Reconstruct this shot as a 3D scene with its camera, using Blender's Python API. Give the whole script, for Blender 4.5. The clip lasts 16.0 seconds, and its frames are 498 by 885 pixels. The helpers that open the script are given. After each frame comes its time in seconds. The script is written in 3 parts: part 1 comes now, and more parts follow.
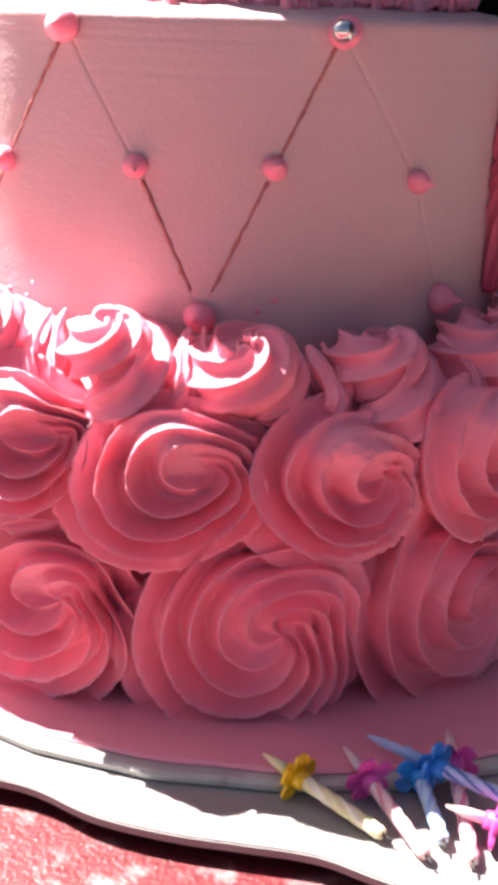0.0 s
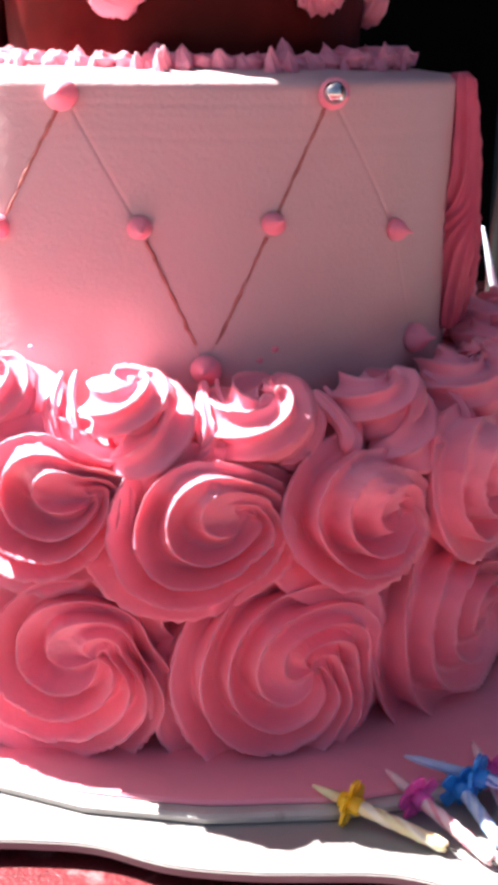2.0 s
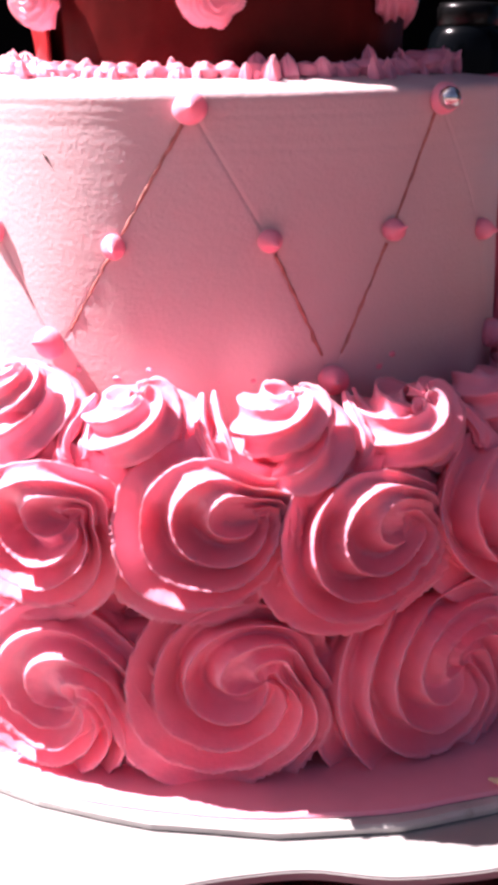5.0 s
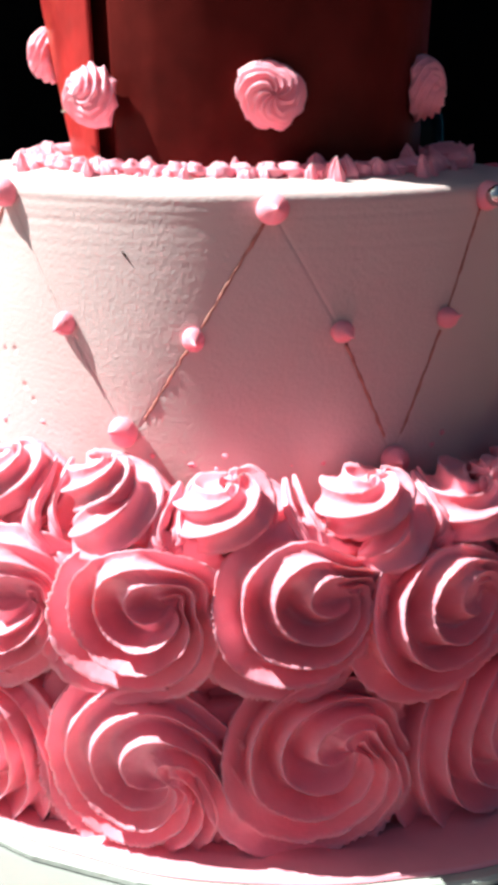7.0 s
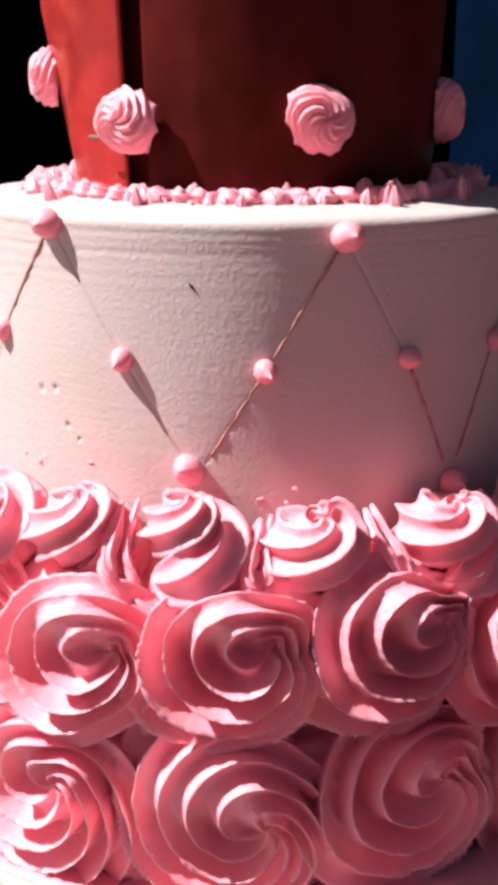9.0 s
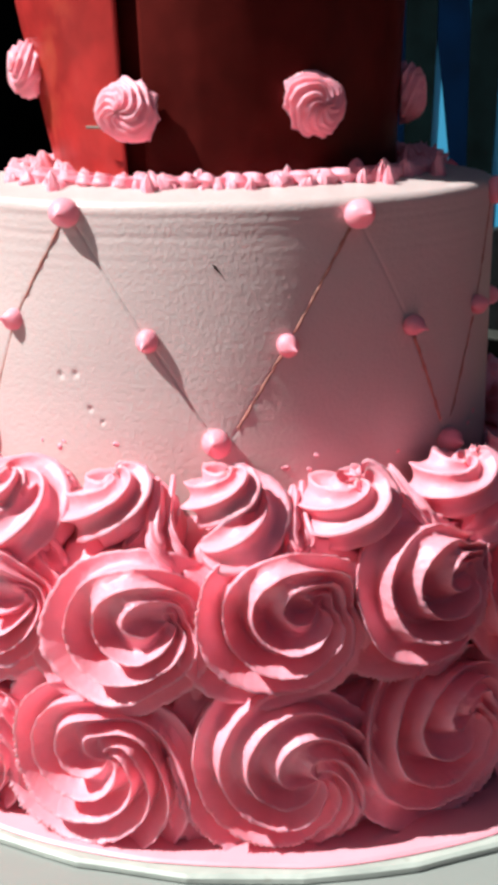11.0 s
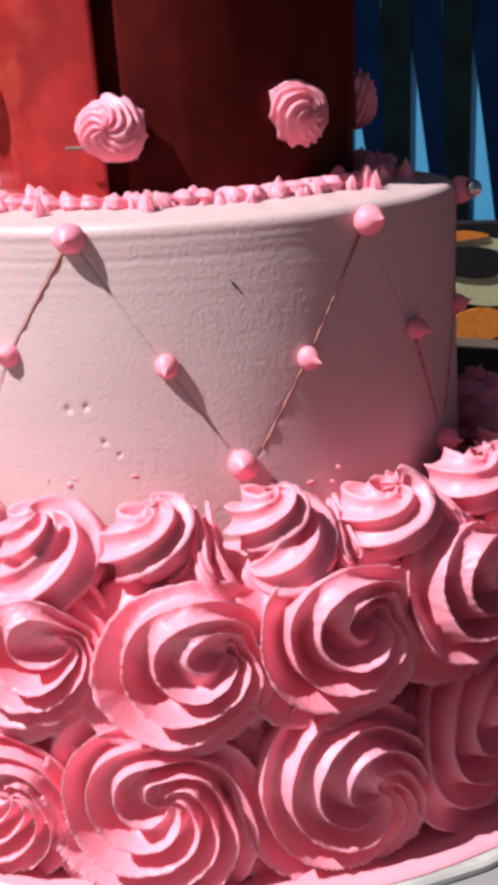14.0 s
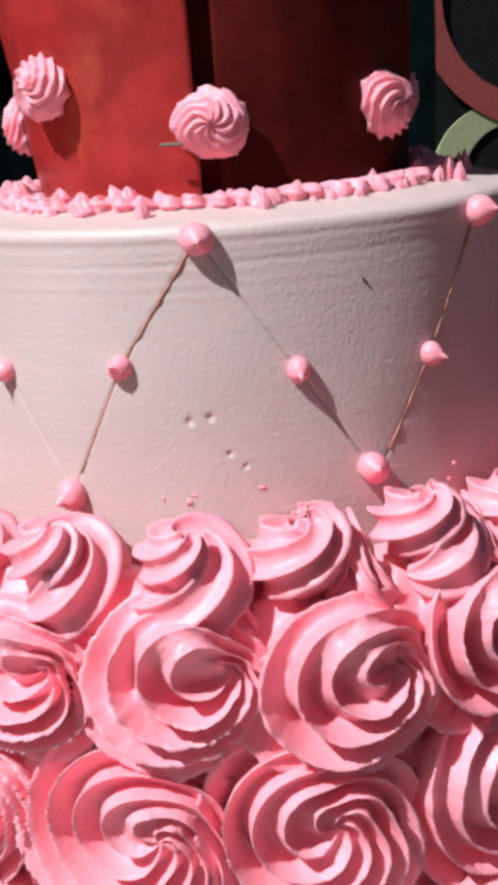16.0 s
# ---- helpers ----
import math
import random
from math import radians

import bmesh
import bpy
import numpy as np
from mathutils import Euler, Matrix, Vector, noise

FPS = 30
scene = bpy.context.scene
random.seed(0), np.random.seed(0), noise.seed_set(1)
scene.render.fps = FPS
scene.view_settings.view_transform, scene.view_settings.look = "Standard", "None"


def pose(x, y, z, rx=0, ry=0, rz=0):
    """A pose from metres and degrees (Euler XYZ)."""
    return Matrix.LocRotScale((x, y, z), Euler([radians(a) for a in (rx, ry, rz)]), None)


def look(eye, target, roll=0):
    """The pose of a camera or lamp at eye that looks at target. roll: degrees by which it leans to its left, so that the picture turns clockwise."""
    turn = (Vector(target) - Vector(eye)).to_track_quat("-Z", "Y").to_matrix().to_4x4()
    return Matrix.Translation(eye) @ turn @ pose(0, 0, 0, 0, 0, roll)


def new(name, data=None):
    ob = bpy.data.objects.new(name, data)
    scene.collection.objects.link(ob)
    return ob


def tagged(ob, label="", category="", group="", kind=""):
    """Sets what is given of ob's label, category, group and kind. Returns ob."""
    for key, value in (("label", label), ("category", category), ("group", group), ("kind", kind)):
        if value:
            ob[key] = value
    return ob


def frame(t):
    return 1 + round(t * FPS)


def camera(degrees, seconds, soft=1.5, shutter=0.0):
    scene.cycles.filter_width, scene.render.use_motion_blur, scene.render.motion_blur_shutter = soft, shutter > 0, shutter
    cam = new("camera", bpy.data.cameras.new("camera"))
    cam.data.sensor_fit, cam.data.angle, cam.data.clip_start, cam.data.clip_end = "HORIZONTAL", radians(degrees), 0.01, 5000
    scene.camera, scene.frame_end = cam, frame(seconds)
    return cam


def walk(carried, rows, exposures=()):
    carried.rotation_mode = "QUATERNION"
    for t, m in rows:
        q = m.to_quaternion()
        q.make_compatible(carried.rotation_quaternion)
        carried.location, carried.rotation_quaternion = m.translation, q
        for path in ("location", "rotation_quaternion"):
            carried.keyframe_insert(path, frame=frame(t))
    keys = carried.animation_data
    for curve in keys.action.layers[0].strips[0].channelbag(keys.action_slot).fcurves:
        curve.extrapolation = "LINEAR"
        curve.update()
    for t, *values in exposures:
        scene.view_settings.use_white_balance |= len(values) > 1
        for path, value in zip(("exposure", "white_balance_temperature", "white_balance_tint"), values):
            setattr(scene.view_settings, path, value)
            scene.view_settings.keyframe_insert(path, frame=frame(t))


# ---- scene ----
# ---------------------------------------------------------------- camera
cam = camera(22.173, 16.0, soft=5.2)
PATH = [  # seconds, eye x y z, yaw, pitch, roll
    (0.0, 0.0772, -0.5857, 0.2839, 5.95, -19.80, 2.30),
    (0.5, 0.0779, -0.5975, 0.2821, 5.41, -18.12, 1.56),
    (1.0, 0.0412, -0.6002, 0.2861, -1.03, -17.91, 2.00),
    (1.5, 0.0143, -0.5998, 0.2861, -1.70, -17.61, 1.58),
    (2.0, -0.0086, -0.6032, 0.2898, -4.20, -17.79, 1.00),
    (2.5, -0.0332, -0.6019, 0.2918, -5.95, -17.97, 1.01),
    (3.0, -0.0380, -0.6100, 0.2968, -7.23, -16.65, 1.25),
    (3.5, -0.0595, -0.5950, 0.2933, -7.86, -17.27, 0.96),
    (4.0, -0.0920, -0.5933, 0.2929, -9.56, -16.85, 0.18),
    (4.5, -0.0905, -0.5944, 0.2926, -10.89, -16.64, -0.04),
    (5.0, -0.1585, -0.5699, 0.2929, -16.88, -17.83, -0.22),
    (5.2, -0.1722, -0.5752, 0.2986, -17.41, -17.02, -0.61),
    (7.3, -0.2602, -0.5416, 0.3154, -26.41, -16.11, 0.73),
    (7.5, -0.2608, -0.5355, 0.3142, -26.92, -16.16, 0.86),
    (8.0, -0.3028, -0.5082, 0.3140, -30.14, -16.19, 1.02),
    (8.5, -0.3365, -0.4879, 0.3183, -34.36, -15.96, 1.06),
    (9.0, -0.3464, -0.4790, 0.3199, -35.91, -15.58, 0.41),
    (9.5, -0.3697, -0.4619, 0.3193, -39.04, -16.41, 0.13),
    (9.7, -0.3918, -0.4551, 0.3220, -40.55, -16.18, -0.31),
    (11.8, -0.4512, -0.4245, 0.3229, -47.10, -16.41, -1.72),
    (12.0, -0.4639, -0.4157, 0.3236, -47.96, -16.28, -2.25),
    (12.5, -0.4709, -0.4075, 0.3278, -49.76, -17.11, -2.65),
    (13.0, -0.4683, -0.3978, 0.3242, -52.58, -15.96, -2.09),
    (13.5, -0.4747, -0.3747, 0.3179, -53.70, -16.32, -2.68),
    (14.0, -0.4847, -0.3497, 0.3232, -56.75, -15.98, -3.37),
    (14.5, -0.4985, -0.3189, 0.3244, -61.66, -15.80, -2.74),
    (15.0, -0.5115, -0.2962, 0.3257, -62.99, -15.93, -3.90),
    (15.5, -0.5193, -0.2586, 0.3230, -65.76, -16.23, -4.54),
    (16.0, -0.5294, -0.2152, 0.3229, -68.20, -16.06, -4.17),
]
walk(cam, [(t, pose(x, y, z, 90 + p, 0, yaw) @ pose(0, 0, 0, 0, 0, roll)) for t, x, y, z, yaw, p, roll in PATH],
     exposures=((0.0, 2.56, 6600, 18), (1.0, 2.68, 6450, 15), (2.4, 2.50, 6350, 18), (3.6, 2.42, 6250, 21), (5.2, 1.95, 6450, 35), (7.3, 1.40, 5800, -12), (9.7, 0.86, 5900, -6), (12.0, 0.55, 5750, -9),
                (12.6, 0.45, 5850, -4), (13.3, 0.44, 6000, 10), (14.5, 0.39, 6000, 14), (15.3, 0.31, 5800, 5), (16.0, 0.25, 5600, -6)))

# ---------------------------------------------------------------- light
SUN_PHI, SUN_EL = -120.0, 52.0   # phi: angle round the cake, 0 faces -y, positive towards +x
sx, sy = math.sin(radians(SUN_PHI)), -math.cos(radians(SUN_PHI))
world = bpy.data.worlds.new("sky")
scene.world = world
world.use_nodes = True
wn = world.node_tree.nodes
sky = wn.new("ShaderNodeTexSky")
sky.sky_type, sky.sun_disc = "NISHITA", False
sky.air_density, sky.dust_density, sky.ozone_density = 0.8, 3.0, 0.5
sky.sun_elevation, sky.sun_rotation = radians(SUN_EL), math.atan2(sx, sy)
wn["Background"].inputs["Strength"].default_value = 0.020
world.node_tree.links.new(sky.outputs["Color"], wn["Background"].inputs["Color"])
sun_data = bpy.data.lights.new("sun", "SUN")
sun_data.energy, sun_data.angle, sun_data.color = 5.0, radians(0.5), (1.0, 0.95, 0.88)
sun = new("sun", sun_data)
ce = math.cos(radians(SUN_EL))
sun.matrix_world = look((sx * ce * 3, sy * ce * 3, math.sin(radians(SUN_EL)) * 3), (0, 0, 0))


# ---------------------------------------------------------------- materials
def material(name, color, rough=0.5, vary=0.08, scale=60.0, bump=0.0, bump_scale=400.0, sss=0.0, metal=0.0, second=None,
             second_scale=25.0, second_at=0.6, coat=0.0, random_tint=0.0, spec=0.5):
    m = bpy.data.materials.new(name)
    m.use_nodes = True
    nt = m.node_tree
    n, l = nt.nodes, nt.links
    b = n["Principled BSDF"]
    b.inputs["Roughness"].default_value = rough
    b.inputs["Metallic"].default_value = metal
    b.inputs["Coat Weight"].default_value = coat
    b.inputs["Specular IOR Level"].default_value = spec
    if sss:
        b.inputs["Subsurface Weight"].default_value = sss
        b.inputs["Subsurface Radius"].default_value = (1.0, 0.35, 0.3)
        b.inputs["Subsurface Scale"].default_value = 0.006
    co = n.new("ShaderNodeTexCoord")
    tex = n.new("ShaderNodeTexNoise")
    tex.inputs["Scale"].default_value, tex.inputs["Detail"].default_value = scale, 5.0
    l.new(co.outputs["Object"], tex.inputs["Vector"])
    ramp = n.new("ShaderNodeMapRange")
    ramp.inputs["From Min"].default_value, ramp.inputs["From Max"].default_value = 0.3, 0.7
    ramp.inputs["To Min"].default_value, ramp.inputs["To Max"].default_value = 1 - vary, 1 + vary
    l.new(tex.outputs["Fac"], ramp.inputs["Value"])
    mul = n.new("ShaderNodeMix")
    mul.data_type, mul.blend_type = "RGBA", "MULTIPLY"
    mul.inputs["Factor"].default_value = 1.0
    mul.inputs["A"].default_value = (*color, 1)
    l.new(ramp.outputs["Result"], mul.inputs["B"])
    out = mul.outputs["Result"]
    if second:
        t2 = n.new("ShaderNodeTexNoise")
        t2.inputs["Scale"].default_value, t2.inputs["Detail"].default_value = second_scale, 8.0
        l.new(co.outputs["Object"], t2.inputs["Vector"])
        r2 = n.new("ShaderNodeMapRange")
        r2.inputs["From Min"].default_value, r2.inputs["From Max"].default_value = second_at, second_at + 0.14
        l.new(t2.outputs["Fac"], r2.inputs["Value"])
        mix = n.new("ShaderNodeMix")
        mix.data_type = "RGBA"
        l.new(r2.outputs["Result"], mix.inputs["Factor"])
        l.new(out, mix.inputs["A"])
        mix.inputs["B"].default_value = (*second, 1)
        out = mix.outputs["Result"]
    if random_tint:
        info = n.new("ShaderNodeObjectInfo")
        r3 = n.new("ShaderNodeMapRange")
        r3.inputs["To Min"].default_value, r3.inputs["To Max"].default_value = 1 - random_tint, 1 + random_tint
        l.new(info.outputs["Random"], r3.inputs["Value"])
        m3 = n.new("ShaderNodeMix")
        m3.data_type, m3.blend_type = "RGBA", "MULTIPLY"
        m3.inputs["Factor"].default_value = 1.0
        l.new(out, m3.inputs["A"])
        l.new(r3.outputs["Result"], m3.inputs["B"])
        out = m3.outputs["Result"]
    l.new(out, b.inputs["Base Color"])
    if bump:
        t4 = n.new("ShaderNodeTexNoise")
        t4.inputs["Scale"].default_value, t4.inputs["Detail"].default_value = bump_scale, 4.0
        l.new(co.outputs["Object"], t4.inputs["Vector"])
        bp = n.new("ShaderNodeBump")
        bp.inputs["Strength"].default_value, bp.inputs["Distance"].default_value = bump, 0.001
        l.new(t4.outputs["Fac"], bp.inputs["Height"])
        l.new(bp.outputs["Normal"], b.inputs["Normal"])
    return m


PINK = material("pink_buttercream", (0.95, 0.325, 0.415), 0.45, 0.08, 45, 0.25, 500, sss=0.3, spec=0.45, random_tint=0.05)
WHITE = material("blush_buttercream", (0.62, 0.447, 0.450), 0.48, 0.03, 30, 0.30, 620, sss=0.12)
CHOC = material("dark_chocolate", (0.075, 0.0075, 0.0065), 0.42, 0.3, 40, 0.3, 120, spec=0.06)
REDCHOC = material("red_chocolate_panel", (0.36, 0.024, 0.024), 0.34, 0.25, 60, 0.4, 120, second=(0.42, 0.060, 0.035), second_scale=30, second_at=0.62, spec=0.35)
# invented floor colour, pale enough to throw warm light upwards
BOUNCE_FLOOR = material("pale_bounce_floor", (0.24, 0.20, 0.18), 0.8, 0.15, 3)
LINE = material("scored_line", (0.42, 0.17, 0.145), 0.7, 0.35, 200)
TRIM = material("deep_pink_buttercream", (0.66, 0.12, 0.19), 0.45, 0.1, 45, 0.25, 500, sss=0.2)
FOIL = material("board_edge_foil", (0.46, 0.45, 0.42), 0.5, 0.15, 60, 0.3, 200, second=(0.30, 0.24, 0.20), second_scale=90, second_at=0.66)
BOARD_ICING = material("pink_board_icing", (0.85, 0.35, 0.43), 0.45, 0.06, 40, 0.25, 150)
CARD = material("white_card", (0.275, 0.266, 0.255), 0.5, 0.03, 20, 0.1, 300, second=(0.25, 0.24, 0.225), second_scale=12, second_at=0.62)
REDTOP = material("red_tabletop", (0.13, 0.016, 0.020), 0.4, 0.35, 260, 0.6, 500, second=(0.30, 0.15, 0.15), second_scale=75, second_at=0.55)
SILVER = material("silver_dragee", (0.75, 0.73, 0.72), 0.15, 0.02, 50, metal=1.0)
# the room's darkness is put into this colour; sun still reaches the walls
BLACK = material("dark_room_black", (0.0015, 0.0017, 0.002), 0.9, 0.3, 20, spec=0.03)
# slat and rib colours carry the shade behind the cake, where sun falls
CHAIR = material("shaded_blue_plastic", (0.0006, 0.0075, 0.030), 0.6, 0.3, 30, spec=0.05)
RIB = material("shaded_green_plastic", (0.0030, 0.0075, 0.0085), 0.6, 0.5, 40, spec=0.06)
EDGE = material("worn_box_edge", (0.06, 0.055, 0.05), 0.5, 0.4, 60)
# dark glass taken nearly to black, with weak specular, to imitate shade
GLASS = material("shaded_dark_glass", (0.001, 0.0016, 0.0022), 0.2, 0.2, 30, spec=0.09)
BLUE = material("azure_wall", (0.10, 0.45, 0.78), 0.7, 0.06, 10)
PRINT = material("charcoal_print_cloth", (0.013, 0.0125, 0.014), 0.9, 0.3, 300, 0.4, 900, spec=0.1)
CREAM = material("cream_print", (0.42, 0.42, 0.24), 0.9, 0.12, 250, 0.4, 900)
ORANGE = material("orange_print", (0.55, 0.17, 0.015), 0.9, 0.15, 250, 0.4, 900)
CORAL = material("coral_print", (0.30, 0.055, 0.05), 0.9, 0.15, 250, 0.4, 900)
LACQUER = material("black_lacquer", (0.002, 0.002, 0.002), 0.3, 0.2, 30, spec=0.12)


# ---------------------------------------------------------------- mesh helpers
def mesh_from(name, verts, faces, mat, smooth=True):
    me = bpy.data.meshes.new(name)
    me.from_pydata([tuple(v) for v in verts], [], faces)
    me.polygons.foreach_set("use_smooth", [smooth] * len(me.polygons))
    me.materials.append(mat)
    me.update()
    return me


def part(name, me, parent, label=""):
    """One mesh object under a thing or a part. me: a mesh or a (bmesh, material)."""
    if isinstance(me, tuple):
        bm, mat = me
        me = bpy.data.meshes.new(name)
        bm.to_mesh(me)
        bm.free()
        me.materials.append(mat)
    ob = new(name, me)
    ob.parent = parent
    return tagged(ob, label=label)


def grid_faces(rows, cols, close=False):
    f = []
    for i in range(rows - 1):
        for j in range(cols if close else cols - 1):
            k = (j + 1) % cols
            f.append((i * cols + j, i * cols + k, (i + 1) * cols + k, (i + 1) * cols + j))
    return f


def lathe(name, profile, mat, seg=64, cap=True, smooth=True):
    """Turn (r, z) pairs round z."""
    vs = [(r * math.cos(2 * math.pi * j / seg), r * math.sin(2 * math.pi * j / seg), z) for r, z in profile for j in range(seg)]
    fs = grid_faces(len(profile), seg, True)
    if cap:
        fs.append(tuple(reversed(range(seg))))
        fs.append(tuple((len(profile) - 1) * seg + j for j in range(seg)))
    return mesh_from(name, vs, fs, mat, smooth)


def on_cake(phi, r, z, tilt=0.0, spin=0.0):
    """Frame on the cake's side: x to the right along the wall, y up, z out of the wall; tilt leans z upwards."""
    p = radians(phi)
    out = Vector((math.sin(p), -math.cos(p), 0))
    right = Vector((math.cos(p), math.sin(p), 0))
    up = Vector((0, 0, 1))
    m = Matrix((right, up, out)).transposed().to_4x4()
    return Matrix.Translation(out * r + up * z) @ m @ Matrix.Rotation(radians(-tilt), 4, "X") @ Matrix.Rotation(radians(spin), 4, "Z")


def wobble(p, scale, amount, seed):
    return amount * noise.noise(Vector((p[0] * scale + seed * 7.3, p[1] * scale - seed * 3.1, p[2] * scale + seed)))


# ---------------------------------------------------------------- piped shapes
LATTICE = np.random.RandomState(4).uniform(-1, 1, (64, 64))


def ripple(x, y, scale, seed):
    """Smooth noise over a plane, for whole arrays."""
    gx, gy = x * scale + seed * 7.31 + 400, y * scale + seed * 3.17 + 400
    ix, iy = np.floor(gx).astype(int), np.floor(gy).astype(int)
    fx, fy = gx - ix, gy - iy
    fx, fy = fx * fx * (3 - 2 * fx), fy * fy * (3 - 2 * fy)
    at = lambda i, j: LATTICE[i % 64, j % 64]
    return (at(ix, iy) * (1 - fx) + at(ix + 1, iy) * fx) * (1 - fy) + (at(ix, iy + 1) * (1 - fx) + at(ix + 1, iy + 1) * fx) * fy


def rosette_mesh(name, size, seed, height, eye=(0.45, 0.2), bands=5.0, arms=7, deep=0.008, around=216, rings=120, bulb=0.15, pocket=0.25, tail=20.0, plump=0.0):
    """A rosette facing +z, piped with a star nozzle: rounded ridges start at the rim, wind counter-clockwise and close in on an
    off-centre eye, where the nozzle was pulled off."""
    rnd = random.Random(seed)
    ex, ey = eye[0] + rnd.uniform(-0.07, 0.07), eye[1] + rnd.uniform(-0.08, 0.08)
    th = 2 * math.pi * np.arange(around) / around
    rr = (np.arange(1, rings + 1) / rings) ** 0.9
    T, Q = np.meshgrid(th, rr)                                        # Q: 0 at the eye, 1 at the rim
    along = ex * np.cos(T) + ey * np.sin(T)
    room = np.sqrt(1 - ex * ex - ey * ey + along * along) - along
    x, y = ex + Q * room * np.cos(T), ey + Q * room * np.sin(T)
    off, sway = rnd.uniform(0, 1), rnd.uniform(0, 6.28)
    phase = bands * Q ** 1.25 + arms * T / (2 * math.pi) + off + 0.16 * np.sin(2 * T + sway) * Q + 0.18 * ripple(x, y, 1.6, seed)
    which = np.floor(phase)
    f = phase - which
    f = f ** 1.15                                                     # the ridge leans outwards
    amp = 0.72 + 0.5 * np.abs(np.sin(which * 2.4 + seed))
    groove = np.sin(math.pi * f) ** 0.85 * amp
    rho = np.minimum(1.0, np.hypot(x, y))
    z = height * (1 - rho ** 3.0) ** 0.58
    bx, by = ex - 0.32, ey + 0.38
    crown = np.exp(-(((x - bx) / 0.50) ** 2 + ((y - by) / 0.30) ** 2))  # the last turn of the rope, plump and nearly smooth
    z += bulb * height * crown - pocket * height * np.exp(-(Q * room / 0.20) ** 2)
    nr, nz = rho ** 1.4 / size, np.sqrt(np.clip(1 - rho * rho, 0, 1)) / height
    nl = np.hypot(nr, nz) + 1e-9
    nr, nz = nr / nl, nz / nl
    thin = np.clip(Q * room / 0.45, 0, 1) ** 0.8
    # ridges flatten out where the last of the rope was smeared away
    smear = 1 - 0.55 * np.exp(-((np.angle(np.exp(1j * (T - radians(tail)))) / 0.45) ** 2)) * Q
    d = -deep * groove * thin * smear * (1 - plump * crown) * (1 + 0.45 * ripple(x, y, 1.5, seed + 4))
    d += 0.0014 * ripple(x, y, 2.0, seed + 2) + 0.0007 * ripple(x, y, 7.0, seed + 3)
    d += (1 - np.minimum(1.0, groove)) * 0.0007 * ripple(x, y, 17.0, seed + 6) + 0.00022 * ripple(x, y, 40.0, seed + 8)
    warp = 1 + 0.05 * np.sin(2 * T) ** 2 + 0.03 * np.sin(2 * T + seed) + 0.025 * np.sin(3 * T + 2 * seed)  # squeezed squarish by its neighbours
    k = size * warp + nr * d / np.maximum(rho, 0.25)
    X, Y, Z = x * k, y * k, z + nz * d
    vs = np.stack([X, Y, Z], -1).reshape(-1, 3)
    skirt = [np.stack([X[-1] * g, Y[-1] * g, np.full(around, h * height)], -1) for g, h in ((0.98, -0.30), (0.8, -0.75))]
    vs = np.concatenate([vs, *skirt, [[ex * size, ey * size, float(Z[0].mean())]]])
    fs = grid_faces(rings + 2, around, True)
    c = len(vs) - 1
    fs = [tuple(reversed(q)) for q in fs] + [(c, j, (j + 1) % around) for j in range(around)]
    return mesh_from(name, vs.tolist(), fs, PINK)


def peak_mesh(name, size, seed, height, lobes=8, rope=0.56, start=0.0, turns=1.75, depth=0.36, lean=(0.12, 0.05), per=12, rings=110, swirl=0.6):
    """A drop facing +z: a star-nozzle rope wound counter-clockwise, inwards and upwards, ending in a pulled point."""
    rnd = random.Random(seed)
    s = np.linspace(0.0, 1.0, rings)
    ang = radians(start + rnd.uniform(-14, 14)) + 2 * math.pi * turns * s
    ex, ey = (lean[0] + rnd.uniform(-0.06, 0.06)) * size, (lean[1] + rnd.uniform(-0.06, 0.06)) * size
    rho = (1 - rope) * size * (1 - s) ** 0.7
    cx, cy = rho * np.cos(ang) + ex * s, rho * np.sin(ang) + ey * s
    head = np.unwrap(np.arctan2(np.gradient(cy), np.gradient(cx)))
    rad = rope * size * np.clip(s / 0.10, 0.05, 1) ** 0.6 * (1 - 0.45 * s) * np.clip((1 - s) / 0.25, 0.02, 1) ** 0.8
    mid = rope * size * 0.75 + (height - rope * size * 0.6) * s ** 1.2
    cols = lobes * per
    beta = 2 * math.pi * np.arange(cols) / cols
    amp = np.array([rnd.uniform(0.75, 1.2) for _ in range(lobes)])[np.arange(cols) // per]
    cut = np.abs(np.sin(lobes * (beta + 0.35 / lobes * np.sin(lobes * beta)) / 2)) ** 0.9 * amp
    psi = beta[None, :] - swirl * (head - head[-1])[:, None] - rnd.uniform(0, 6.28)
    f = 1 - depth * cut[None, :]
    side, up = -np.sin(psi) * f * rad[:, None], np.cos(psi) * f * rad[:, None]
    x = cx[:, None] - np.sin(head)[:, None] * side
    y = cy[:, None] + np.cos(head)[:, None] * side
    z = mid[:, None] + up
    vs = []
    for i in range(rings):
        for j in range(cols):
            v = (x[i, j], y[i, j], z[i, j])
            crest = 1 - min(1.0, cut[j])
            d = wobble(v, 45, size * 0.05, seed) + wobble(v, 160, size * 0.016, seed + 3) + crest * wobble(v, 420, size * 0.022, seed + 5)
            nx, ny, nz = v[0] - cx[i], v[1] - cy[i], v[2] - mid[i]
            k = d / (math.sqrt(nx * nx + ny * ny + nz * nz) + 1e-6)
            vs.append((v[0] + nx * k, v[1] + ny * k, v[2] + nz * k))
    fs = grid_faces(rings, cols, True)
    fs.append(tuple(reversed(range(cols))))
    fs.append(tuple((rings - 1) * cols + j for j in range(cols)))
    return mesh_from(name, vs, fs, PINK)


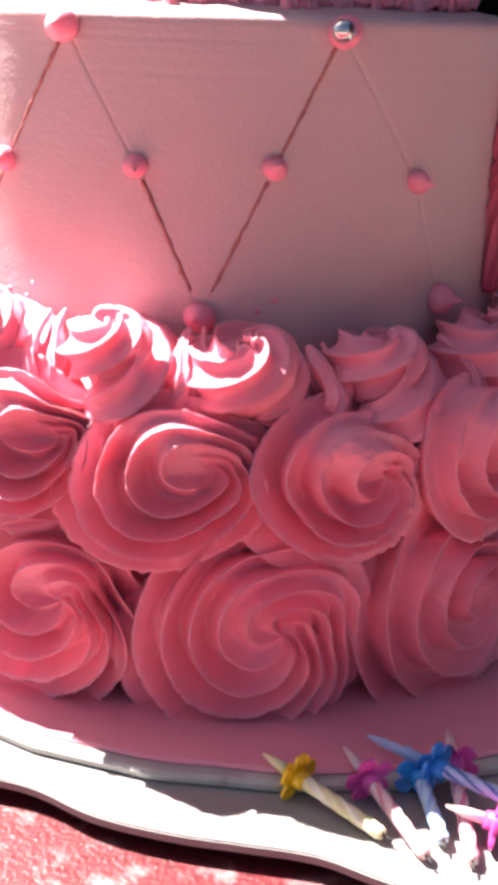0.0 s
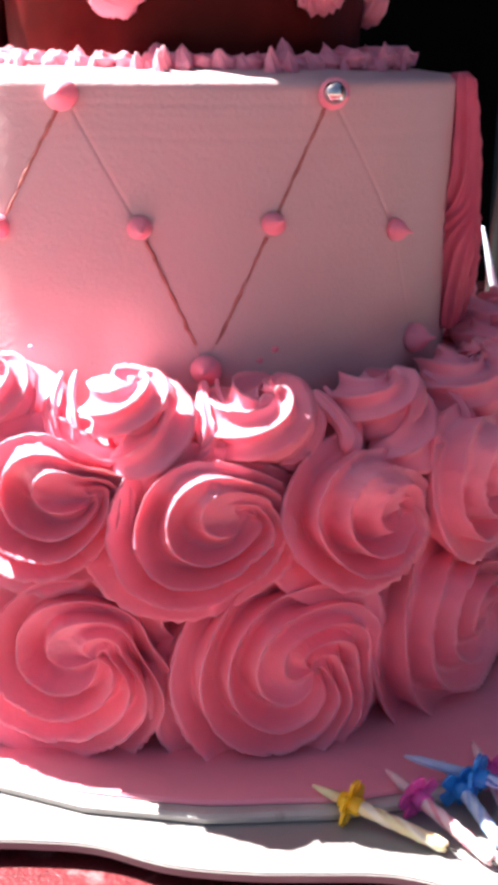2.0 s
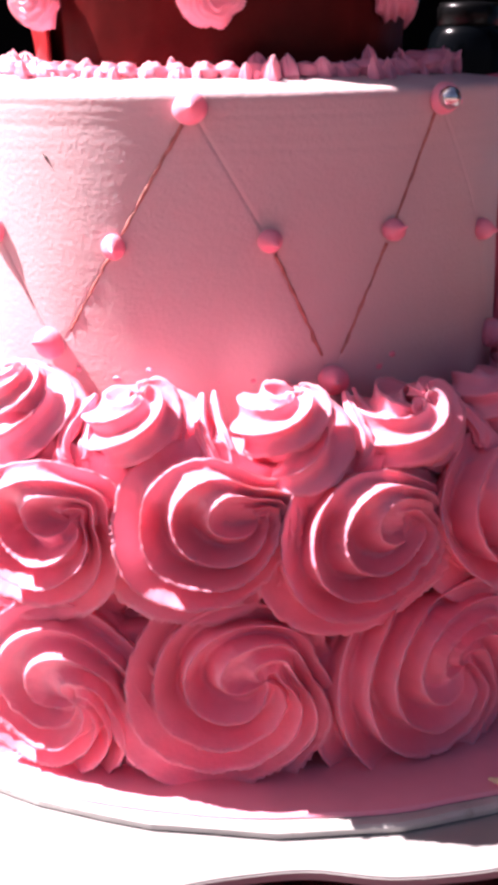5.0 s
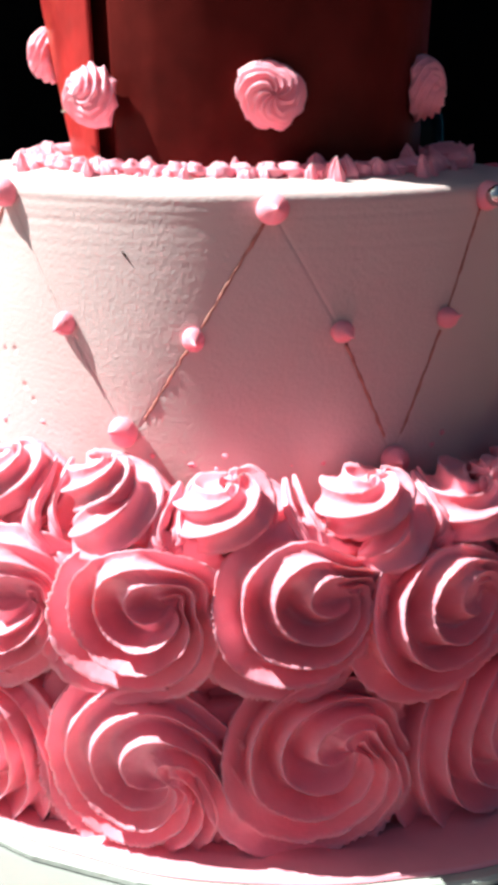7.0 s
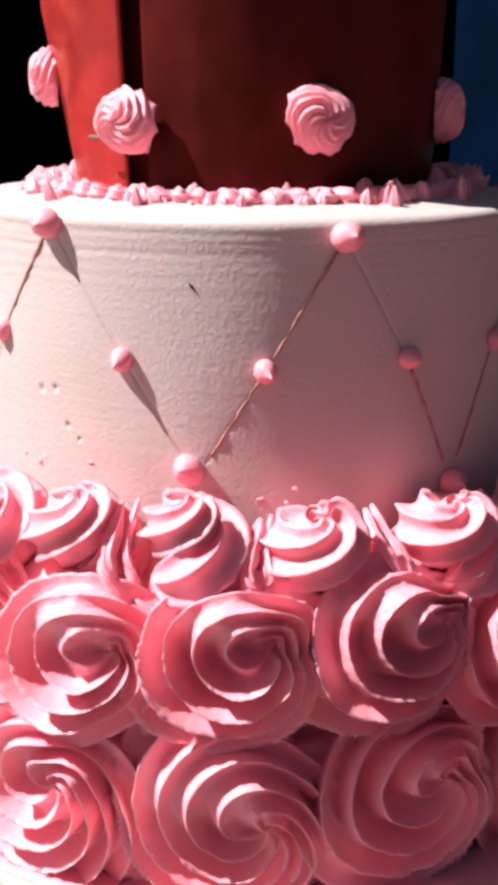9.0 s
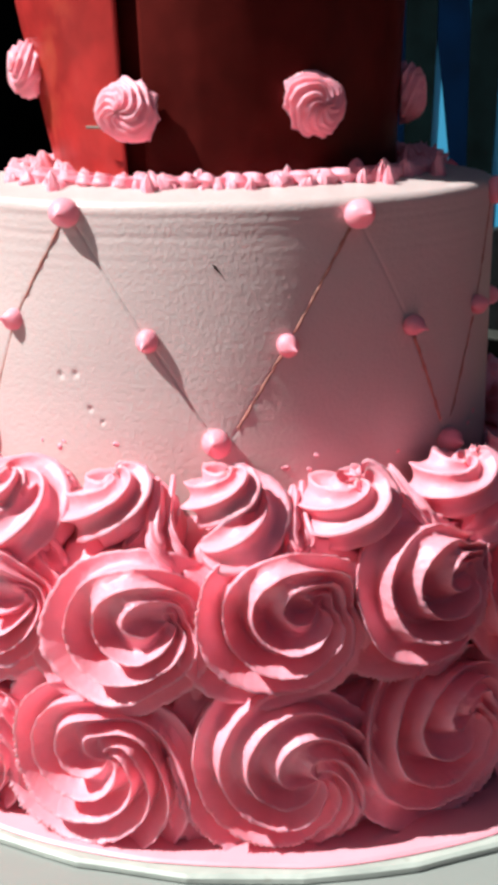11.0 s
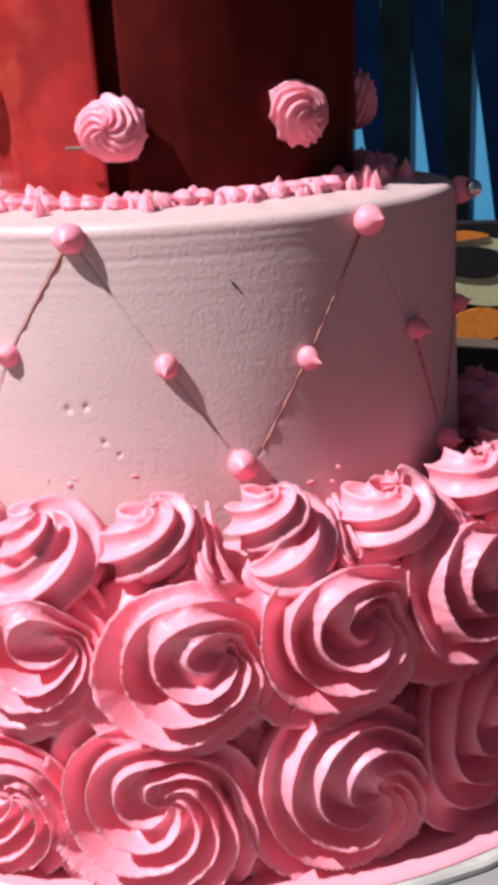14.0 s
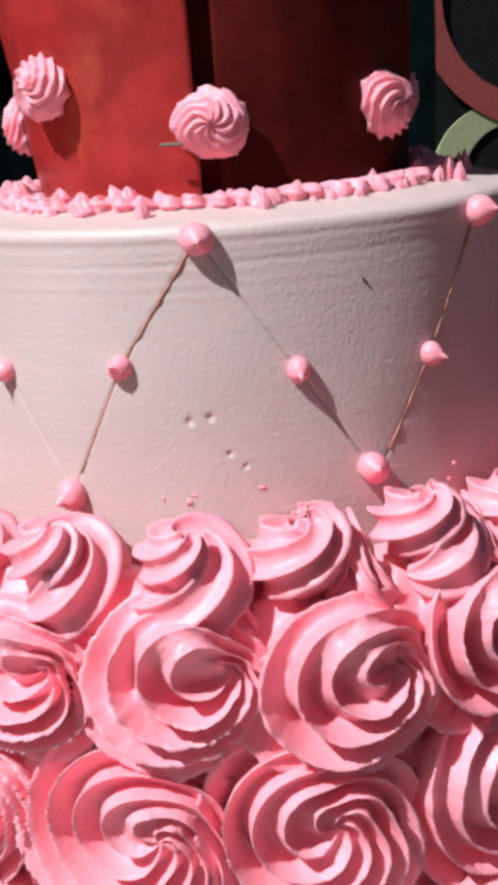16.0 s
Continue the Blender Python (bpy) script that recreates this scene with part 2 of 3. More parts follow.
def swirl_mesh(name, size, height, seed, ridges=9, twist=1.7, rings=24, around=126, depth=0.16, mat=None, power=0.62):
    """A single star-nozzle drop with twisted flutes, facing +z."""
    rnd = random.Random(seed)
    vs = []
    for i in range(rings + 1):
        u = i / rings                      # 0 at the base rim, 1 at the tip
        rad = math.cos(u * math.pi / 2) ** power
        h = height * (0.12 + 0.88 * math.sin(u * math.pi / 2) ** 1.25) if i else 0.0
        for j in range(around):
            a = 2 * math.pi * j / around
            q = abs(math.sin((a + twist * u * 1.6) * ridges / 2 + seed))
            f = 1 - depth * q ** 0.8 * (0.4 + 0.6 * min(1, 2.5 * (1 - u)))
            r = size * rad * f * (1 + 0.06 * math.sin(2 * a + seed) + 0.04 * math.sin(3 * a + 2 * seed)) + wobble((math.cos(a), math.sin(a), u), 2.6, size * 0.09, seed)
            hh = h * (1 - 0.16 * q * (u > 0.1))
            vs.append((r * math.cos(a), r * math.sin(a), hh))
    fs = grid_faces(rings + 1, around, True)
    fs.append(tuple(reversed(range(around))))
    fs.append(tuple(rings * around + j for j in range(around)))
    return mesh_from(name, vs, fs, mat or PINK)


def dot_mesh(name, size, seed, tip=0.5, lean=0.3, mat=None):
    """A round piped dot, facing +z, with a pulled tip."""
    rnd = random.Random(seed)
    la, vs, seg = rnd.uniform(0, 6.28), [], 28
    prof = [(0.72, 0.0), (0.95, 0.25), (1.0, 0.55), (0.93, 0.9), (0.75, 1.2), (0.5, 1.42), (0.28, 1.55), (0.16, 1.55 + tip * 0.45), (0.05, 1.55 + tip)]
    for r, h in prof:
        k = max(0, h - 1.2) * lean
        for j in range(seg):
            a = 2 * math.pi * j / seg
            rr = size * r * (1 + 0.05 * math.sin(2 * a + seed))
            vs.append((rr * math.cos(a) + size * k * math.cos(la), rr * math.sin(a) + size * k * math.sin(la), size * h))
    fs = grid_faces(len(prof), seg, True)
    fs.append(tuple((len(prof) - 1) * seg + j for j in range(seg)))
    fs.append(tuple(reversed(range(seg))))
    return mesh_from(name, vs, fs, mat or PINK)


def strand_mesh(name, pts, radius, seed, ridges=6, around=30, depth=0.2, mat=None, taper=True):
    """A fluted rope along world points."""
    vs, n = [], len(pts)
    for i, p in enumerate(pts):
        a, b = pts[max(0, i - 1)], pts[min(n - 1, i + 1)]
        tan = (b - a).normalized()
        side = tan.cross(Vector((0.02, 0.03, 1))).normalized()
        nor = side.cross(tan)
        s = i / (n - 1)
        rr = radius[i] if isinstance(radius, list) else radius * (min(1, 0.25 + 6 * s, 0.25 + 6 * (1 - s)) if taper else 1)
        for j in range(around):
            an = 2 * math.pi * j / around
            d = rr * (1 - depth * abs(math.sin(an * ridges / 2 + seed)) ** 0.8)
            v = p + (side * math.cos(an) + nor * math.sin(an)) * d
            vs.append(v + (side * math.cos(an) + nor * math.sin(an)) * wobble(v, 300, rr * 0.12, seed))
    fs = grid_faces(n, around, True)
    fs.append(tuple(reversed(range(around))))
    fs.append(tuple((n - 1) * around + j for j in range(around)))
    return mesh_from(name, vs, fs, mat or PINK)


# ---------------------------------------------------------------- setting: table, card, dark room
Z_RED, Z_CARD, Z_BOARD = 0.0105, 0.0194, 0.0250


def slab(outline, z0, z1, mat, bevel=0.0):
    bm = bmesh.new()
    low = [bm.verts.new((x, y, z0)) for x, y in outline]
    bm.faces.new(low)
    got = bmesh.ops.extrude_face_region(bm, geom=bm.faces[:])
    for v in got["geom"]:
        if isinstance(v, bmesh.types.BMVert):
            v.co.z = z1
    bmesh.ops.recalc_face_normals(bm, faces=bm.faces)
    if bevel:
        edges = [e for e in bm.edges if abs(e.verts[0].co.z - z1) < 1e-6 and abs(e.verts[1].co.z - z1) < 1e-6]
        bmesh.ops.bevel(bm, geom=edges, offset=bevel, segments=2, affect="EDGES")
    return bm, mat


def square(x0, y0, x1, y1):
    return [(x0, y0), (x1, y0), (x1, y1), (x0, y1)]


table = part("tabletop", slab(square(-0.9, -0.75, 1.35, 0.9), Z_RED - 0.03, Z_RED, REDTOP, 0.004), None)
tagged(table, "red speckled tabletop under the white card", "table", kind="structure")
for lx in (-0.84, 1.29):
    for ly in (-0.69, 0.84):
        part("table_leg", slab(square(lx - 0.03, ly - 0.03, lx + 0.03, ly + 0.03), -0.75, Z_RED - 0.03, REDTOP, 0.003), table)
# added floor, out of view: closes the place and bounces sunlight onto the cake
ground = part("floor", slab(square(-6, -6, 6, 6), -0.80, -0.75, BOUNCE_FLOOR), None)
tagged(ground, "unseen pale floor added below the table for bounce light", "floor", kind="structure")
# plain closing walls, near black in place of a dim interior
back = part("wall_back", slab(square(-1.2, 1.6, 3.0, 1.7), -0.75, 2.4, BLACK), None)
tagged(back, "wall coloured black for the dark room behind the cake", "wall", kind="structure")
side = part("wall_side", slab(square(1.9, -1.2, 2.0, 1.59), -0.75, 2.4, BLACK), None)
tagged(side, "side wall coloured black for the dark room", "wall", kind="structure")

wave = [(-0.88, -0.245), (-0.50, -0.230), (-0.30, -0.222), (-0.14, -0.2185), (-0.078, -0.2168), (-0.053, -0.2180), (-0.031, -0.2220), (-0.007, -0.2335), (0.020, -0.2390),
        (0.043, -0.2405), (0.069, -0.2425), (0.091, -0.2510), (0.14, -0.270), (0.20, -0.276), (0.32, -0.270), (0.60, -0.27)]
edge = []
for i in range(len(wave) - 1):
    p0, p1, p2, p3 = (Vector(wave[max(0, min(len(wave) - 1, i + k))]) for k in (-1, 0, 1, 2))
    for k in range(6):
        t = k / 6
        edge.append(tuple(0.5 * (2 * p1 + (p2 - p0) * t + (2 * p0 - 5 * p1 + 4 * p2 - p3) * t * t + (3 * p1 - p0 - 3 * p2 + p3) * t ** 3)))
card = part("white_card", slab(edge + [(0.60, -0.27), (0.60, 0.60), (-0.88, 0.60)], Z_CARD - 0.0035, Z_CARD, CARD, 0.0006), None)
tagged(card, "white glossy card with a wavy cut edge on the table", "card")
part("spacer", slab(square(-0.20, -0.12, 0.24, 0.16), Z_RED, Z_CARD - 0.0035, CARD), card)

# ---------------------------------------------------------------- cake board
BX, BY, BR = 0.030, 0.005, 0.2175
board = new("cake_board")
board.location = (BX, BY, Z_CARD)
tagged(board, "round cake board with pink icing and a grey foil edge", "cake board")
th = Z_BOARD - Z_CARD - 0.0015


def wavy_disc(name, r, z0, z1, mat, amp, seed, seg=180, facets=0):
    vs, prof = [], [(0.0, z0), (r - 0.001, z0), (r, z0 + 0.0008), (r, z1 - 0.0012), (r - 0.0015, z1), (0.0, z1)]
    for k, (q, z) in enumerate(prof):
        for j in range(seg):
            a = 2 * math.pi * j / seg
            f = 1 + amp * noise.noise(Vector((math.cos(a) * 6 + seed, math.sin(a) * 6, z * 80)))
            if facets:
                f *= math.cos(math.pi / facets) / math.cos((a % (2 * math.pi / facets)) - math.pi / facets)
            vs.append((q * f * math.cos(a), q * f * math.sin(a), z))
    return mesh_from(name, vs, grid_faces(len(prof), seg, True), mat, False)


part("foil_board", wavy_disc("foil_board", BR, 0.0, th, FOIL, 0.004, 1, facets=30), board, "grey foil-covered board with a worn rim")
part("icing_sheet", wavy_disc("icing_sheet", BR - 0.006, th, th + 0.0015, BOARD_ICING, 0.012, 5), board, "smooth pink icing over the board")

# ---------------------------------------------------------------- cake
cake = new("tiered_cake")
cake.location = (0, 0, Z_BOARD)
tagged(cake, "three-tier birthday cake with pink rosettes, blush icing and chocolate top", "cake")


def place(ob, m):
    """World pose for a part of the cake, whose parents only shift it."""
    up = Matrix.Identity(4)
    o = ob.parent
    while o:
        up = o.matrix_basis @ up
        o = o.parent
    ob.matrix_basis = up.inverted() @ m
    return ob


bottom = part("bottom_tier", lathe("bottom_tier", [(0.153, 0.0), (0.155, 0.004), (0.155, 0.108), (0.148, 0.120), (0.120, 0.124)], PINK, 128), cake, "bottom tier covered in pink rosettes")

ROS = [  # row, phi, z, size
    ("low", -111, 0.057, 0.041), ("low", -87, 0.057, 0.041), ("low", -63.5, 0.056, 0.041), ("low", -39.6, 0.056, 0.041), ("low", -16.2, 0.058, 0.041),
    ("low", 11.5, 0.054, 0.043), ("low", 39.5, 0.053, 0.042), ("low", 64, 0.056, 0.041),
    ("mid", -98, 0.117, 0.035), ("mid", -78, 0.119, 0.035), ("mid", -57.5, 0.114, 0.036), ("mid", -37.6, 0.118, 0.036), ("mid", -17.0, 0.121, 0.035),
    ("mid", 2.3, 0.113, 0.037), ("mid", 23.0, 0.113, 0.035), ("mid", 43, 0.114, 0.035), ("mid", 63, 0.115, 0.035),
    ("top", -95, 0.160, 0.026), ("top", -77, 0.161, 0.026), ("top", -61.3, 0.158, 0.026), ("top", -44.5, 0.162, 0.025), ("top", -26.4, 0.158, 0.026),
    ("top", -7.3, 0.157, 0.026), ("top", 10.0, 0.155, 0.026), ("top", 29.0, 0.151, 0.027), ("top", 50, 0.154, 0.026), ("top", 70, 0.154, 0.026),
]
for row, start, step, z, size in (("low", 89, 26, 0.058, 0.042), ("mid", 84, 21, 0.117, 0.035), ("top", 91, 19.5, 0.156, 0.025)):
    stop = {"low": 232, "mid": 250, "top": 248}[row]
    a = start
    while a < stop:
        ROS.append((row, a, z, size))
        a += step
for i, (row, phi, z, size) in enumerate(ROS):
    far = phi > 80 or phi < -105
    phi -= 1.6 if row == "mid" else 0.0
    fine = (72, 40) if far else (216, 120)
    if row == "low":
        me = rosette_mesh("rosette", size * 1.17, i + 1, 0.026, (0.42 - 0.09 * (i % 3), 0.20 - 0.12 * (i % 2)), 5.0 + 0.3 * (i % 2), 5 + (i * 5) % 2, 0.0125, *fine, bulb=0.14, pocket=0.26, tail=40, plump=0.25)
        m = on_cake(phi, 0.158, z - 0.001, -2)
    elif row == "mid":
        me = rosette_mesh("rosette", size * 1.15, i + 1, 0.035, (0.56 - 0.08 * (i % 3), 0.20), 4.9 + 0.3 * (i % 2), 3, 0.0124, *fine, bulb=0.20, pocket=0.28, plump=0.85)
        m = on_cake(phi, 0.152, z - 0.002, 8) @ Matrix.Diagonal((1.04, 0.92, 1, 1))
    else:
        me = peak_mesh("rosette", size * 1.18, i + 1, 0.036, 7, turns=1.6, start=200 + (i * 67) % 120, per=6 if far else 12, rings=50 if far else 140)
        m = on_cake(phi, 0.148, z - 0.022, 78 - (i * 31) % 14, (i * 37) % 44 - 22)
    place(part("rosette", me, bottom), m)

# ragged pulls of icing between the upper rosettes
for i, (phi, lean, z0, z1, rr) in enumerate(((-72, 3, 0.168, 0.136, 0.0050), (-53.5, 4, 0.170, 0.132, 0.0062), (-35.5, -2, 0.166, 0.136, 0.0075), (-17, 2.5, 0.168, 0.134, 0.0055),
                                             (2.5, -2, 0.166, 0.134, 0.0066), (22, 2, 0.160, 0.130, 0.0075), (44, 2, 0.160, 0.132, 0.0060))):
    for k in range(2):
        pts, rad = [], []
        for q in range(30):
            t = q / 29
            a = radians(phi + lean * (t - 0.5) + (2.2 if k else 0) + 0.5 * math.sin(t * 7 + i + k))
            r = 0.1450 + 0.021 * math.sin(min(1.0, t * 1.25) * math.pi * 0.62) - (0.004 if k else 0)
            pts.append(Vector((r * math.sin(a), -r * math.cos(a), z0 + (z1 - z0) * t - Z_BOARD)))
            rad.append(0.7 * rr * (0.30 + 0.55 * math.sin(t * math.pi) ** 0.7) * (0.7 if k else 1.0) * (1 + 0.5 * noise.noise(Vector((t * 6, i * 2.3, k)))))
        part("icing_pull", strand_mesh("icing_pull", pts, rad, i * 3 + k, 6, 36, 0.34), bottom)

# middle tier with scored diamond lines, pits and scrape marks
R_MID, Z_RIM, Z_LOW = 0.127, 0.2745, 0.140
TOPS = [(26.0, 0.2695), (-19.8, 0.2680), (-72.6, 0.2700), (-125.0, 0.2690)]
BOTS = [(4.1, 0.1665), (-46.0, 0.1795), (-98.5, 0.1750), (50.0, 0.1690)]
MIDS = [(-7.1, 0.2208), (15.6, 0.2220), (42.4, 0.2160), (-33.1, 0.2182), (-57.9, 0.2206), (-87.0, 0.2248), (-111.5, 0.2210)]
LINES = [((26.0, 0.269), (15.6, 0.222)), ((15.6, 0.222), (5.2, 0.172)), ((26.0, 0.269), (42.4, 0.2164)), ((42.4, 0.2164), (50.0, 0.172)),
         ((-19.8, 0.2675), (-7.1, 0.2205)), ((-7.1, 0.2205), (3.2, 0.172)), ((-19.8, 0.2675), (-33.1, 0.2180)), ((-33.1, 0.2180), (-43.0, 0.182)),
         ((-72.6, 0.270), (-57.9, 0.2206)), ((-57.9, 0.2206), (-47.5, 0.185)), ((-72.6, 0.270), (-87.0, 0.225)), ((-87.0, 0.225), (-97.5, 0.180)),
         ((-125.0, 0.269), (-111.5, 0.221)), ((-111.5, 0.221), (-99.5, 0.180))]
PITS = [(-72.8, 0.2052, 0.0013), (-76.2, 0.204, 0.0013), (-70.0, 0.191, 0.0010), (-67.5, 0.186, 0.0008)]


def tier_dent(phi, z):
    x, d = radians(phi) * R_MID, 0.0
    for (pa, za), (pb, zb) in LINES:
        ax, bx = radians(pa) * R_MID, radians(pb) * R_MID
        if min(ax, bx) - 0.004 < x < max(ax, bx) + 0.004:
            ux, uz = bx - ax, zb - za
            t = max(0.0, min(1.0, ((x - ax) * ux + (z - za) * uz) / (ux * ux + uz * uz)))
            g = math.hypot(x - ax - t * ux, z - za - t * uz)
            if g < 0.004:
                d -= 0.0006 * math.exp(-(g / 0.00042) ** 2)
    for pa, za, r in PITS:
        g = math.hypot(x - radians(pa) * R_MID, z - za)
        if g < 4 * r:
            d -= 0.0010 * math.exp(-(g / r) ** 2)
    v = Vector((x * 35, z * 35, 0.3))
    d += 0.0008 * noise.noise(v * 0.6)
    rough = max(0.0, noise.noise(Vector((x * 14, z * 9, 4.0))) + 0.35)
    d += 0.00007 * rough * noise.noise(Vector((x * 430, z * 430, 1.0))) + 0.00008 * rough * noise.noise(Vector((x * 800, z * 700, 6.0)))
    # horizontal scraper marks near the rim
    d += 0.00022 * noise.noise(Vector((x * 6, z * 420, 9.0))) * min(1.0, max(0.15, (z - 0.24) / 0.02))
    return d


def tier_mesh():
    cols = [a * 0.25 for a in range(-130 * 4, 90 * 4)] + [90 + 2.5 * k for k in range(int(140 / 2.5))]
    zs = [Z_LOW + (0.2705 - Z_LOW) * i / 190 for i in range(191)]
    prof = [(R_MID, z, 1.0) for z in zs]
    for k in range(1, 9):
        a = k / 8 * math.pi / 2
        prof.append((R_MID - 0.004 * (1 - math.cos(a)), 0.2705 + 0.004 * math.sin(a), 1 - k / 8))
    prof += [(0.116, Z_RIM + 0.0006, 0), (0.104, Z_RIM + 0.0022, 0), (0.092, Z_RIM + 0.0036, 0), (0.06, Z_RIM + 0.0045, 0)]
    vs = []
    for r, z, w in prof:
        for phi in cols:
            near = -129 < phi < 89
            d = tier_dent(phi, z) * w if w and near else 0.0
            p = radians(phi)
            top = 0.0 if w else 0.0006 * noise.noise(Vector((math.sin(p) * r * 90, math.cos(p) * r * 90, 2)))
            vs.append(((r + d) * math.sin(p), -(r + d) * math.cos(p), z + top - Z_BOARD))
    return mesh_from("middle_tier", vs, grid_faces(len(prof), len(cols), True), WHITE)


middle = part("middle_tier", tier_mesh(), cake, "smooth blush-white middle tier with scored diamond lines")

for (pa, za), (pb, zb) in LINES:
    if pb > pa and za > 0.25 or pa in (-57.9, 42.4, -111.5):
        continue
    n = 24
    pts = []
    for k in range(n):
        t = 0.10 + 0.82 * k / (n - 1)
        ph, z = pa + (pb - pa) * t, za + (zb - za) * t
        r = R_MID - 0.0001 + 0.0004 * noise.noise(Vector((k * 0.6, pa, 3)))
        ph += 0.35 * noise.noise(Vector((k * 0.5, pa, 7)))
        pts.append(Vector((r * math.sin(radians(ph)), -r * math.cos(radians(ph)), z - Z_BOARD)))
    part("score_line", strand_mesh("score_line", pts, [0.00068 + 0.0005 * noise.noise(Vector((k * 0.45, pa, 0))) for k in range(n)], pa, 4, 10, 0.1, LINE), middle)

for i, (phi, z) in enumerate(TOPS):
    place(part("icing_dot", dot_mesh("icing_dot", 0.0061, i, 0.3), middle), on_cake(phi, R_MID - 0.001, z))
for i, (phi, z) in enumerate(MIDS):
    place(part("icing_dot", dot_mesh("icing_dot", 0.0046, i + 20, 0.5, 0.6), middle), on_cake(phi, R_MID - 0.001, z))
for i, (phi, z) in enumerate(BOTS):
    place(part("icing_dot", dot_mesh("icing_dot", 0.0060, i + 40, 0.5, 0.5), middle), on_cake(phi, R_MID - 0.001, z))
bm = bmesh.new()
bmesh.ops.create_uvsphere(bm, u_segments=24, v_segments=14, radius=0.0042)
for f in bm.faces:
    f.smooth = True
place(part("sugar_pearl", (bm, SILVER), middle, "shiny silver sugar pearl"), on_cake(24.6, R_MID + 0.0078, 0.2700))

# stray bits of pink icing just above the rosettes
bits = random.Random(9)
for k in range(16):
    phi = bits.choice((bits.uniform(-82, -48), bits.uniform(-42, -8), bits.uniform(12, 45)))
    z = 0.166 + abs(bits.gauss(0, 0.006)) + (0.006 if phi < -45 else 0.0)
    me = dot_mesh("icing_bit", bits.uniform(0.0006, 0.0014), k + 90, bits.uniform(0.2, 1.2), 0.9)
    place(part("icing_bit", me, middle), on_cake(phi, R_MID - 0.0006, z) @ Matrix.Diagonal((bits.uniform(0.7, 1.8), bits.uniform(0.7, 1.4), 0.7, 1)))

# a dark crumb dragged across the icing
CRUMB = material("chocolate_crumb", (0.03, 0.012, 0.010), 0.8, 0.3, 300)
pts = []
for k in range(12):
    t = k / 11
    a = radians(-46.0 + 2.6 * t)
    r = R_MID + 0.0002 - 0.0004 * t
    pts.append(Vector((r * math.sin(a), -r * math.cos(a), 0.2508 - 0.0075 * t - Z_BOARD)))
part("crumb", strand_mesh("crumb", pts, [0.0003, 0.0005, 0.0006, 0.0005, 0.0003, 0.0002, 0.0002, 0.0002, 0.00015, 0.00015, 0.0001, 0.0001], 3, 3, 12, 0.3, CRUMB), middle, "dark chocolate crumb with a smeared tail")

# pink ribbed trim down the side
for k, (ph, z0, z1, rr) in enumerate(((71.5, 0.276, 0.165, 0.0085), (76.5, 0.235, 0.165, 0.010), (80.5, 0.275, 0.165, 0.009))):
    pts, rad = [], []
    for i in range(40):
        t = i / 39
        z = z0 + (z1 - z0) * t
        a = radians(ph - 2.5 * t)
        r = R_MID + 0.001 + 0.003 * math.sin(t * 3)
        pts.append(Vector((r * math.sin(a), -r * math.cos(a), z - Z_BOARD)))
        rad.append(rr * (0.75 + 0.35 * math.sin(t * math.pi)) * (1 if 0 < i < 39 else 0.5))
    part("ribbed_trim", strand_mesh("ribbed_trim", pts, rad, k, 9, 54, 0.30, TRIM), middle, "deep pink ribbed piped strip")

# border on the ledge round the top tier
rnd = random.Random(5)
beads = [swirl_mesh("bead", 0.0044, 0.0062 + 0.0008 * k, 60 + k, 6, 0.5, 12, 36, 0.22, None, 1.0 + 0.12 * k) for k in range(6)]
phi = -205.0
while phi < 150:
    for ring in range(2):
        if ring and rnd.random() < 0.35:
            continue
        r = (0.0985 if ring == 0 else 0.091) + rnd.uniform(-0.004, 0.004)
        s = rnd.choice((0.45, 0.6, 0.75, 0.9, 1.1)) * rnd.uniform(0.9, 1.1)
        a = radians(phi + rnd.uniform(-1.5, 1.5))
        m = Matrix.Translation((r * math.sin(a), -r * math.cos(a), Z_RIM + 0.0015 + 0.13 * (0.1 - r))) @ pose(0, 0, 0, rnd.uniform(-18, 18), rnd.uniform(-18, 18), rnd.uniform(0, 360)) @ Matrix.Scale(s, 4)
        place(part("bead", rnd.choice(beads), middle), m)
    phi += rnd.choice((2.6, 3.2, 4.5, 6.5))
for k in range(28):
    a0 = -205 + k * 12.2
    pts = []
    for i in range(26):
        t = i / 25
        a = radians(a0 + 13 * t)
        r = 0.0935 + 0.005 * math.sin(t * 16 + k)
        pts.append(Vector((r * math.sin(a), -r * math.cos(a), Z_RIM + 0.0044 + 0.001 * math.sin(t * 16 + k + 1) - Z_BOARD)))
    part("piped_strand", strand_mesh("piped_strand", pts, 0.0036, k, 5, 24, 0.25), middle)
